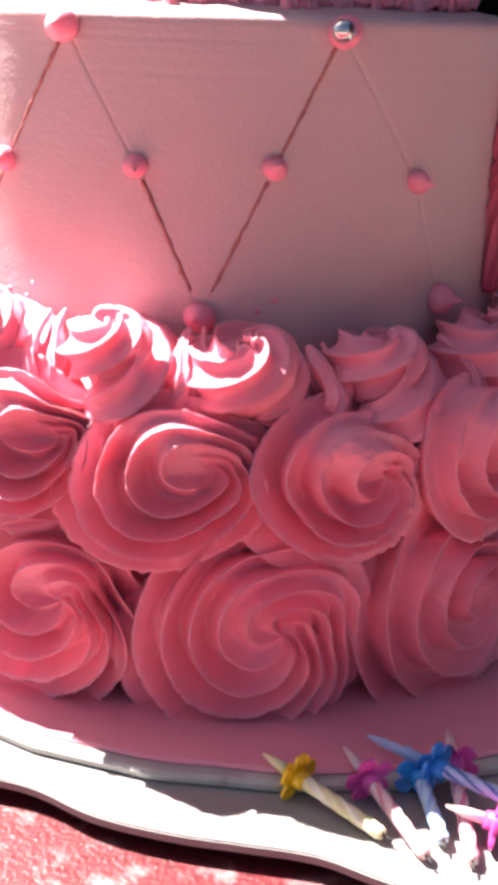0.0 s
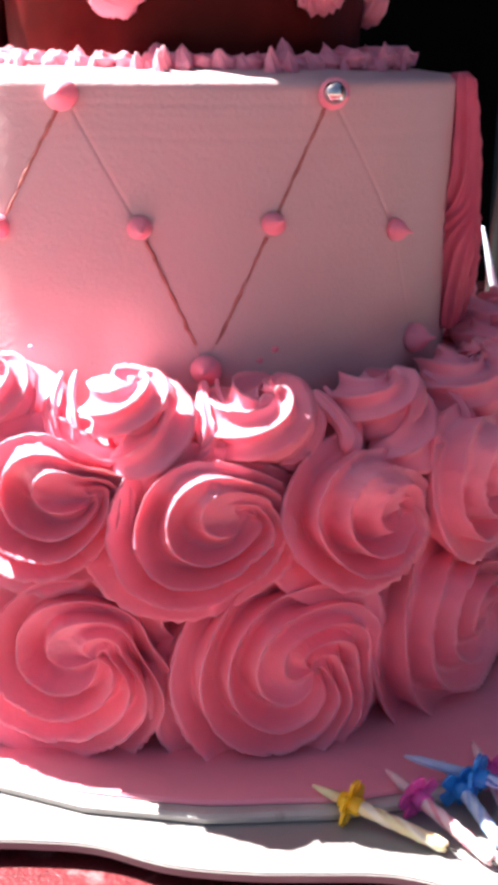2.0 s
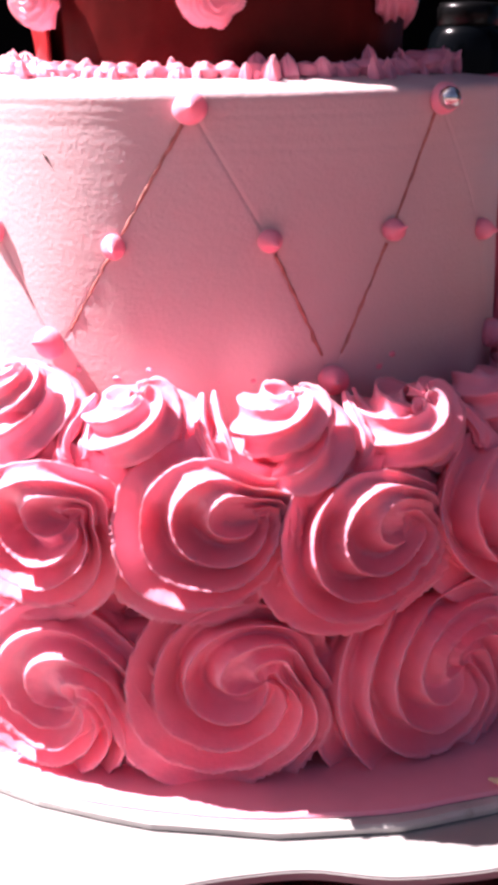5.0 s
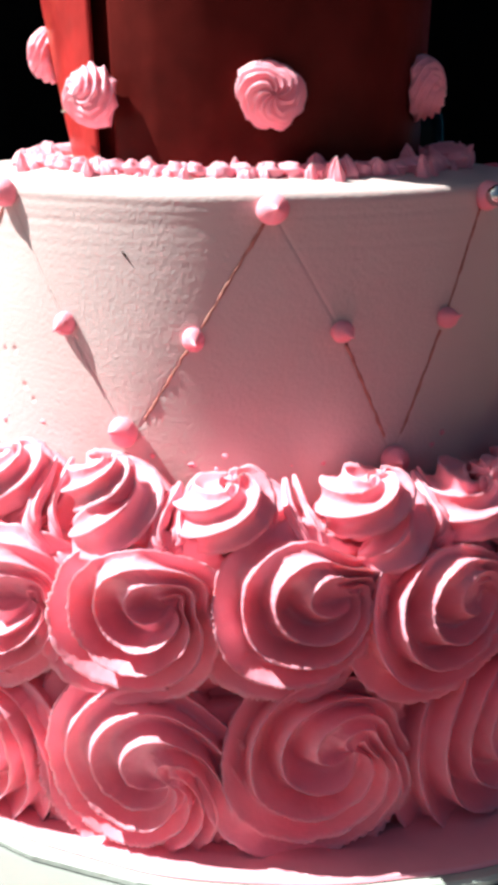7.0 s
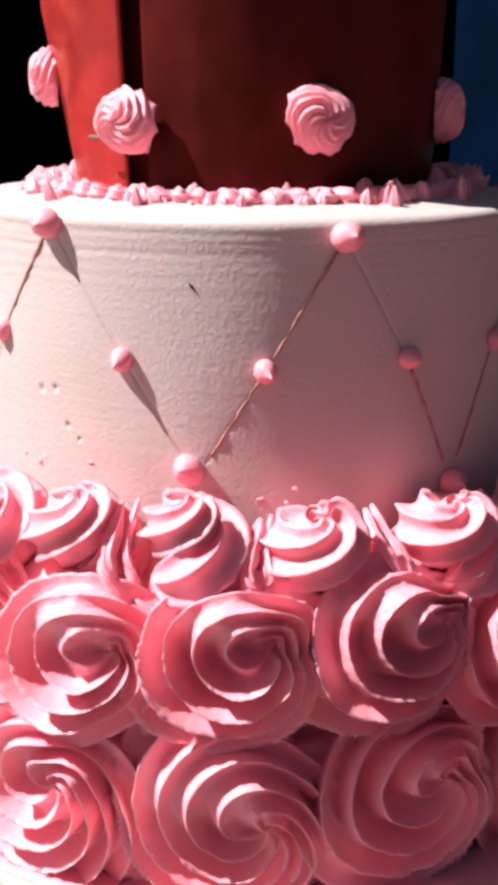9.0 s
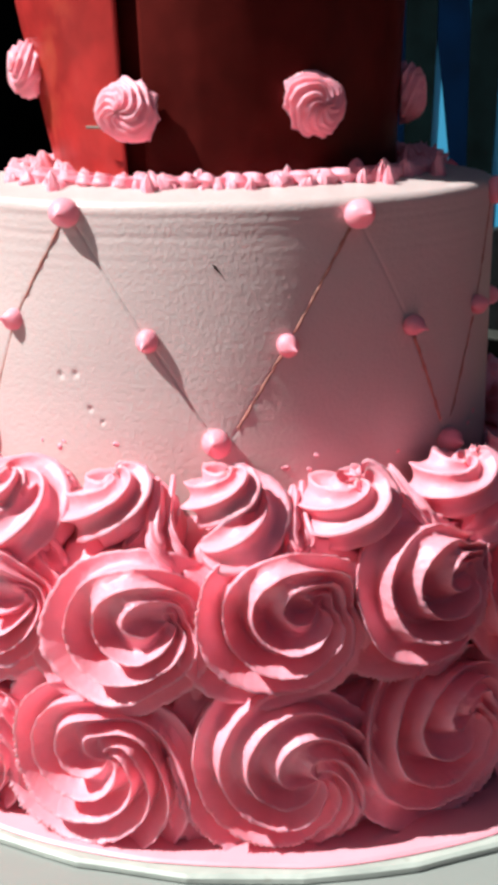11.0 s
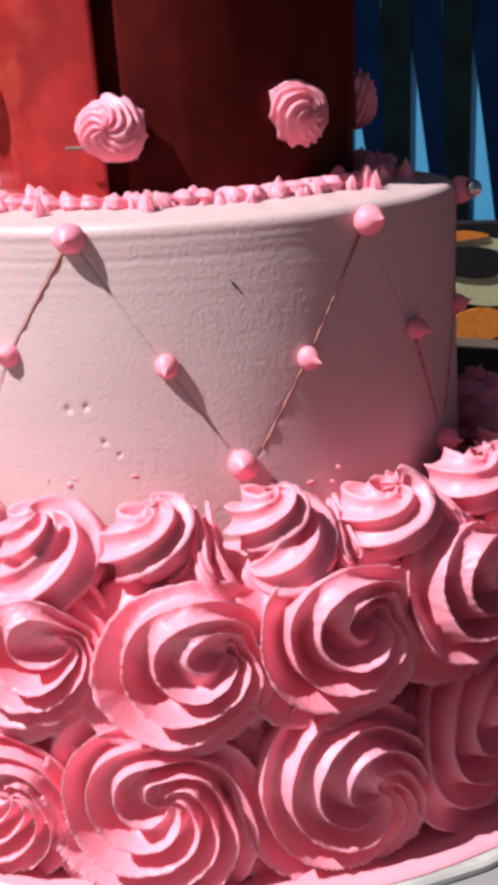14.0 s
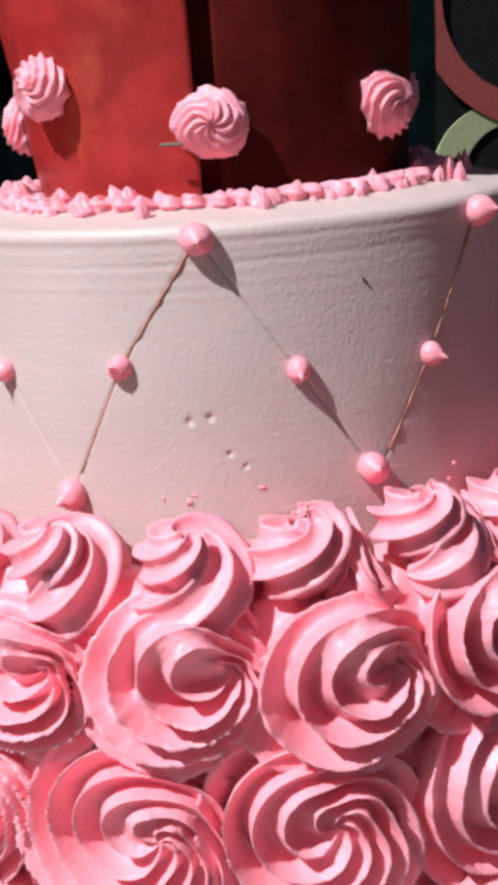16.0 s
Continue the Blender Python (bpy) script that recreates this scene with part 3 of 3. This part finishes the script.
# ragged heap of piping on the shaded side
spikes = [swirl_mesh("bead", 0.0040, 0.0090 + 0.0015 * k, 80 + k, 5, 0.6, 12, 35, 0.25, None, 1.4 + 0.2 * k) for k in range(4)]
for k in range(8):
    a0 = 42 + k * 5.0
    pts, rad = [], []
    for i in range(22):
        t = i / 21
        a = radians(a0 + rnd.uniform(8.0, 8.4) * t)
        r = 0.096 + 0.007 * math.sin(t * 9 + k * 1.7)
        pts.append(Vector((r * math.sin(a), -r * math.cos(a), Z_RIM + 0.0050 + 0.0025 * math.sin(k * 2.1 + t * 5) - Z_BOARD)))
        rad.append(0.0050 * (0.55 + 0.45 * math.sin(t * math.pi)) * (1 + 0.35 * noise.noise(Vector((t * 5, k, 0)))))
    part("piped_strand", strand_mesh("piped_strand", pts, rad, k + 31, 5, 25, 0.3), middle)
    for j in range(4):
        a, r = radians(a0 + rnd.uniform(-1, 8)), rnd.uniform(0.090, 0.106)
        m = Matrix.Translation((r * math.sin(a), -r * math.cos(a), Z_RIM + rnd.uniform(0.002, 0.0055))) @ pose(0, 0, 0, rnd.uniform(-38, 38), rnd.uniform(-38, 38), rnd.uniform(0, 360)) @ Matrix.Scale(rnd.uniform(0.5, 0.8), 4)
        place(part("bead", rnd.choice(spikes), middle), m)
for phi, r, sc in ((19.5, 0.106, 0.95), (24.0, 0.105, 0.8), (-4.0, 0.107, 0.8), (-84.0, 0.108, 0.8), (-60.0, 0.106, 0.75)):
    a = radians(phi)
    place(part("bead", spikes[2], middle), Matrix.Translation((r * math.sin(a), -r * math.cos(a), Z_RIM + 0.0006)) @ pose(0, 0, 0, 6, -8, 0) @ Matrix.Scale(sc, 4))

# top tier: a core and a wrap whose ends overlap
R_TOP = 0.082
top = part("top_tier", lathe("top_tier", [(R_TOP - 0.010, Z_RIM - Z_BOARD - 0.002), (R_TOP - 0.006, 0.38), (R_TOP - 0.02, 0.386)], CHOC, 128), cake, "dark red-brown chocolate top tier")
vs, cols, zz = [], 241, [Z_RIM - 0.0005 + 0.1385 * i / 40 for i in range(41)]
for layer in (0, 1):
    for z in zz:
        for j in range(cols):
            t = j / (cols - 1)
            phi = -68.0 + 354.4 * t
            flare = math.sin(math.pi * max(0.0, (t - 0.66) / 0.34) ** 1.4)
            r = R_TOP - 0.0012 + 0.05 * (z - 0.30) + flare * (-0.0045 + 0.0085 * min(1.3, (z - Z_RIM) / 0.06)) - 0.0035 * max(0.0, (0.05 - t) / 0.05)
            r += 0.0006 * noise.noise(Vector((t * 24, z * 30, 0))) + (0.0016 if layer else 0.0)
            p = radians(phi)
            vs.append((r * math.sin(p), -r * math.cos(p), z - Z_BOARD))
nz = len(zz)
fs = [tuple(reversed(q)) for q in grid_faces(nz, cols)] + [tuple(k + nz * cols for k in q) for q in grid_faces(nz, cols)]
o = nz * cols
for i in range(nz - 1):
    fs.append((i * cols, i * cols + o, (i + 1) * cols + o, (i + 1) * cols))
    e = cols - 1
    fs.append((i * cols + e, (i + 1) * cols + e, (i + 1) * cols + e + o, i * cols + e + o))
for j in range(cols - 1):
    fs.append((j, j + 1, j + 1 + o, j + o))
    k = (nz - 1) * cols + j
    fs.append((k, k + o, k + 1 + o, k + 1))
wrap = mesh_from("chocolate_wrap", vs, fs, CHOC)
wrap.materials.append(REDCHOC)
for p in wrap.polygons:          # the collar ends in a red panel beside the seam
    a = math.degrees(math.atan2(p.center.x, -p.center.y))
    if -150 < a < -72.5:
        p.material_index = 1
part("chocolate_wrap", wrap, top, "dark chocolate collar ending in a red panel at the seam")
for i, (phi, z) in enumerate(((-117, 0.324), (-69.6, 0.3070), (-17.3, 0.3085), (41, 0.3105), (91, 0.308), (143, 0.308), (194, 0.308))):
    place(part("star_drop", swirl_mesh("star_drop", 0.0142, 0.0125, i * 1.7 + 1), top, "pink piped swirl"), on_cake(phi, R_TOP + (0.0036 if phi < -66 else 0.0012), z, 0, i * 20))

STICK = material("grey_wood", (0.16, 0.12, 0.10), 0.7, 0.3, 300)
pts = [Vector(((R_TOP + 0.0085) * math.sin(radians(a)), -(R_TOP + 0.0085) * math.cos(radians(a)), 0.3005 - Z_BOARD)) for a in (-82, -80, -78, -76, -74, -71)]
part("cocktail_stick", strand_mesh("cocktail_stick", pts, 0.0007, 1, 4, 10, 0.1, STICK, False), top, "short grey wooden stick")

# ---------------------------------------------------------------- candles
WAX = {}
for nm, c, s in (("yellow", (0.80, 0.74, 0.42), (0.86, 0.82, 0.62)), ("pink", (0.86, 0.62, 0.62), (0.80, 0.30, 0.36)),
                 ("pale_blue", (0.50, 0.68, 0.82), (0.30, 0.52, 0.80)), ("blue", (0.45, 0.58, 0.82), (0.07, 0.14, 0.45))):
    WAX[nm] = (material(nm + "_wax", c, 0.4, 0.05, 200, sss=0.2), material(nm + "_wax_stripe", s, 0.4, 0.05, 200))
PLASTIC = {nm: material(nm + "_plastic", c, 0.3, 0.04, 100, coat=0.2) for nm, c in
           (("yellow", (0.80, 0.52, 0.01)), ("magenta", (0.72, 0.10, 0.42)), ("blue", (0.02, 0.28, 0.72)), ("hot_pink", (0.85, 0.08, 0.42)))}
WICK = material("charred_wick", (0.05, 0.045, 0.04), 0.9, 0.2, 400)


def flower_mesh(name, size, mat, petals=5):
    vs, seg = [], 80
    for z in (-0.0006, 0.0006):
        vs.append((0, 0, z * 1.5))
        for ring in (0.35, 0.7, 1.0):
            for j in range(seg):
                a = 2 * math.pi * j / seg
                lobe = abs(math.cos(a * petals / 2))
                r = size * ring * (0.52 + 0.48 * min(1.0, lobe * 1.35) if ring > 0.5 else 1.0)
                vs.append((r * math.cos(a), r * math.sin(a), z + size * 0.16 * ring * ring))
    fs, n = [], 1 + 3 * seg
    for k in (0, 1):
        b = k * n
        for j in range(seg):
            q = (j + 1) % seg
            f = [(b, b + 1 + j, b + 1 + q)]
            for ring in range(2):
                u = b + 1 + ring * seg
                f.append((u + j, u + seg + j, u + seg + q, u + q))
            fs += f if k else [tuple(reversed(x)) for x in f]
    for j in range(seg):
        q, u = (j + 1) % seg, 1 + 2 * seg
        fs.append((u + j, u + q, n + u + q, n + u + j))
    return mesh_from(name, vs, fs, mat, False)


def candle(wax, plastic, tip, end, at, label, spin=0.0, stripes=3):
    """tip: the holder's point; end: the wick end; at: where along it the flower sits."""
    tip, end = Vector(tip), Vector(end)
    length = (end - tip).length
    ob = new("birthday_candle")
    ob.matrix_basis = Matrix.Translation(tip) @ (end - tip).to_track_quat("Z", "Y").to_matrix().to_4x4()
    tagged(ob, label, "candle", "candles beside the cake")
    base, seg, n = at * length + 0.002, 48, 40
    main, stripe = WAX[wax]
    vs = []
    for i in range(n + 1):
        t = i / n
        r = 0.0026 * (1 if i < n - 1 else 0.8)
        for j in range(seg):
            a = 2 * math.pi * j / seg
            rr = r * (0.93 + 0.07 * math.cos(5 * (a - 7 * t)))
            vs.append((rr * math.cos(a), rr * math.sin(a), base + (length - 0.004 - base) * t))
    fs = grid_faces(n + 1, seg, True) + [tuple(reversed(range(seg))), tuple(n * seg + j for j in range(seg))]
    me = mesh_from("wax_stick", vs, fs, main)
    me.materials.append(stripe)
    for p in me.polygons[: n * seg]:
        i, j = divmod(p.index, seg)
        if ((j / seg - 7 * (i / n) / (2 * math.pi)) * stripes) % 1 < 0.38:
            p.material_index = 1
    part("wax_stick", me, ob)
    part("holder_cup", lathe("holder_cup", [(0.0030, base - 0.004), (0.0036, base), (0.0035, base + 0.004), (0.0028, base + 0.0045)], PLASTIC[plastic], 24), ob)
    part("holder_spike", lathe("holder_spike", [(0.0006, 0.0), (0.0017, 0.006), (0.0022, base - 0.003)], main, 16), ob)
    fl = part("holder_flower", flower_mesh("holder_flower", 0.0090, PLASTIC[plastic]), ob, plastic.replace("_", " ") + " plastic flower holder")
    fl.matrix_basis = pose(0, 0, base - 0.001, 0, 0, spin)
    part("wick", lathe("wick", [(0.0006, length - 0.005), (0.0005, length)], WICK, 8), ob)
    return ob


candle("yellow", "yellow", (0.0465, -0.2005, 0.0280), (0.0930, -0.2345, 0.0222), 0.24, "pale yellow candle in a yellow flower holder", 10, 2)
candle("pink", "magenta", (0.0750, -0.1930, 0.0290), (0.1060, -0.2440, 0.0222), 0.26, "pink and white striped candle in a magenta holder", 30)
candle("pale_blue", "blue", (0.0975, -0.1880, 0.0290), (0.1105, -0.2360, 0.0222), 0.26, "pale blue candle in a blue flower holder", 0)
candle("pink", "magenta", (0.1120, -0.1750, 0.0290), (0.1190, -0.2450, 0.0222), 0.24, "pink and white striped candle in a magenta holder", 50)
candle("blue", "blue", (0.0830, -0.1870, 0.0310), (0.1480, -0.2310, 0.0330), 0.34, "blue and white twisted candle lying across the others", 20, 4)
candle("pink", "hot_pink", (0.1100, -0.2230, 0.0300), (0.1830, -0.2420, 0.0222), 0.20, "pink candle in a hot pink flower holder", 15)

# ---------------------------------------------------------------- things behind the cake
BN = Vector((math.sin(radians(53)), math.cos(radians(53)), 0))
BRT = Vector((math.cos(radians(53)), -math.sin(radians(53)), 0))


def behind(u, z, d=0.26):
    return BN * d + BRT * u + Vector((0, 0, z))


def plate(name, outline, d, thick, mat, parent):
    """A flat shape given as (u, z) pairs, standing behind the cake."""
    bm = bmesh.new()
    a = [bm.verts.new(behind(u, z, d)) for u, z in outline]
    b = [bm.verts.new(behind(u, z, d + thick)) for u, z in outline]
    bm.faces.new(a)
    bm.faces.new(tuple(reversed(b)))
    for i in range(len(a)):
        j = (i + 1) % len(a)
        bm.faces.new((a[i], b[i], b[j], a[j]))
    bmesh.ops.recalc_face_normals(bm, faces=bm.faces)
    return part(name, (bm, mat), parent)


Z_T = Z_RED
# upright bars of the chair back: a blue slat beside each tapering gap, then a rib, both coloured dark for shade
chair = new("slatted_chair_back")
tagged(chair, "blue slatted chair back with tapering gaps, coloured dark for shade", "chair")
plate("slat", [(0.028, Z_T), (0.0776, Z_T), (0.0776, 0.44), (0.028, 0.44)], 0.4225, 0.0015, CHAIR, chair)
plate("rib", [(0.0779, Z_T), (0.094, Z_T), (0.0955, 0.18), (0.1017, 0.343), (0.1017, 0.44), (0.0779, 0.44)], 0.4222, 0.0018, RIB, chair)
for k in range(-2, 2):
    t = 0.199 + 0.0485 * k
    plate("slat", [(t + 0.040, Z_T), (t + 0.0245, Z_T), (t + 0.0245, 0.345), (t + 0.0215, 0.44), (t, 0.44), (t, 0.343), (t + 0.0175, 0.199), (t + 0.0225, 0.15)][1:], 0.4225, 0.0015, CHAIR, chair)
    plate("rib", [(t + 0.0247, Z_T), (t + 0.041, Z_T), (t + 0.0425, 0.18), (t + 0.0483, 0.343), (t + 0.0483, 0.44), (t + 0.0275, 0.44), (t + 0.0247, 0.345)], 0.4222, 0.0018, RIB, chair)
wallp = plate("azure_panel", [(0.03, Z_T), (0.292, Z_T), (0.292, 0.44), (0.03, 0.44)], 0.4243, 0.012, BLUE, None)
tagged(wallp, "bright azure board seen through the chair's gaps", "board")

cloth = new("printed_cloth")
tagged(cloth, "charcoal printed cloth with cream, coral and orange shapes", "cloth")
plate("cloth_panel", [(0.32, Z_T), (0.60, Z_T), (0.60, 0.50), (0.36, 0.50), (0.376, 0.36), (0.375, 0.16)], 0.685, 0.01, PRINT, cloth)


def ring(cu, cz, r0, r1, d, mat, du=0.0, dz=0.0, n=64):
    """A printed ring whose hole is shifted by (du, dz)."""
    bm = bmesh.new()
    vs = []
    for k in range(n):
        a = 2 * math.pi * k / n
        c, q = math.cos(a), math.sin(a)
        pr = ((cu + du + r0 * c, cz + dz + r0 * q), (cu + r1 * c, cz + r1 * q))
        vs.append([bm.verts.new(behind(*pr[i], dd)) for i, dd in ((0, d), (1, d), (1, d + 0.002), (0, d + 0.002))])
    for k in range(n):
        p, q = vs[k], vs[(k + 1) % n]
        for j in range(4):
            bm.faces.new((p[j], p[(j + 1) % 4], q[(j + 1) % 4], q[j]))
    bmesh.ops.recalc_face_normals(bm, faces=bm.faces)
    return part("printed_ring", (bm, mat), cloth)


ring(0.5321, 0.3947, 0.0979, 0.1439, 0.680, CORAL, -0.0138, -0.0112)
ring(0.4783, 0.2032, 0.0569, 0.0738, 0.682, CREAM, 0.0181, -0.0035)
cushion = new("printed_cushion")
tagged(cushion, "dark cushion cover with cream and orange print", "cushion")


def soft_plate(name, outline, d, thick, mat, parent, n=5):
    """A printed shape with a rounded outline."""
    pts = []
    for i in range(len(outline)):
        p0, p1, p2, p3 = (Vector(outline[(i + k) % len(outline)]) for k in (-1, 0, 1, 2))
        for k in range(n):
            t = k / n
            pts.append(tuple(0.5 * (2 * p1 + (p2 - p0) * t + (2 * p0 - 5 * p1 + 4 * p2 - p3) * t * t + (3 * p1 - p0 - 3 * p2 + p3) * t ** 3)))
    return plate(name, pts, d, thick, mat, parent)


plate("cushion_body", [(0.10, Z_T), (0.46, Z_T), (0.46, 0.188), (0.34, 0.199), (0.24, 0.204), (0.17, 0.204), (0.12, 0.196)], 0.390, 0.022, PRINT, cushion)
for cu in (0.238, 0.336):
    dz = -0.012 * (cu - 0.238) / 0.098
    soft_plate("printed_shape", [(cu - 0.058, 0.176 + dz), (cu - 0.038, 0.190 + dz), (cu, 0.194 + dz), (cu + 0.040, 0.183 + dz), (cu + 0.050, 0.165 + dz), (cu + 0.03, 0.140 + dz), (cu - 0.005, 0.141 + dz), (cu - 0.035, 0.158 + dz)], 0.3875, 0.002, CREAM, cushion)
    soft_plate("printed_shape", [(cu - 0.038, 0.176 + dz), (cu - 0.018, 0.186 + dz), (cu + 0.012, 0.184 + dz), (cu + 0.030, 0.172 + dz), (cu + 0.012, 0.161 + dz), (cu - 0.018, 0.165 + dz)], 0.3855, 0.002, PRINT, cushion)
    soft_plate("printed_shape", [(cu - 0.030, 0.116 + dz), (cu - 0.012, 0.134 + dz), (cu + 0.014, 0.136 + dz), (cu + 0.034, 0.122 + dz), (cu + 0.005, 0.110 + dz)], 0.3855, 0.002, ORANGE, cushion)
    soft_plate("printed_shape", [(cu - 0.056, 0.188 + dz), (cu - 0.048, 0.201 + dz), (cu - 0.030, 0.204 + dz), (cu - 0.042, 0.195 + dz), (cu - 0.010, 0.199 + dz), (cu + 0.012, 0.194 + dz), (cu - 0.02, 0.191 + dz)], 0.3855, 0.002, ORANGE, cushion)
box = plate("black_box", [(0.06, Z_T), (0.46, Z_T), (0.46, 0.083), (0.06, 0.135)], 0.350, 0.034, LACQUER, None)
tagged(box, "black lacquered box standing behind the cake", "box")
plate("box_edge", [(0.06, 0.1353), (0.46, 0.0833), (0.46, 0.0845), (0.06, 0.1365)], 0.350, 0.034, EDGE, box)

# pale plastic knife leaning behind the cake
PALE = material("pale_blue_plastic", (0.45, 0.56, 0.66), 0.3, 0.08, 60)
kn_tip, kn_end = Vector((0.174, 0.108, 0.189)), Vector((0.222, 0.121, Z_CARD))
knife = new("plastic_knife")
knife.matrix_basis = Matrix.Translation(kn_end) @ (kn_tip - kn_end).to_track_quat("Z", "Y").to_matrix().to_4x4()
tagged(knife, "pale blue plastic knife leaning behind the cake", "knife")
kl = (kn_tip - kn_end).length
for nm, prof in (("handle", [(0.0035, 0.0), (0.0062, 0.004), (0.0058, kl * 0.45), (0.0045, kl * 0.5)]), ("blade", [(0.0050, kl * 0.5), (0.0055, kl * 0.6), (0.0042, kl * 0.85), (0.0012, kl)])):
    me = lathe(nm, prof, PALE, 24)
    for v in me.vertices:
        v.co.y *= 0.35
    part(nm, me, knife)

# dark glass jar, half lost: the shade round it is in its near-black colour
jar = new("glass_jar")
jar.location = (0.237, 0.232, Z_CARD)
tagged(jar, "dark shiny glass jar with shade put into its colour", "jar")
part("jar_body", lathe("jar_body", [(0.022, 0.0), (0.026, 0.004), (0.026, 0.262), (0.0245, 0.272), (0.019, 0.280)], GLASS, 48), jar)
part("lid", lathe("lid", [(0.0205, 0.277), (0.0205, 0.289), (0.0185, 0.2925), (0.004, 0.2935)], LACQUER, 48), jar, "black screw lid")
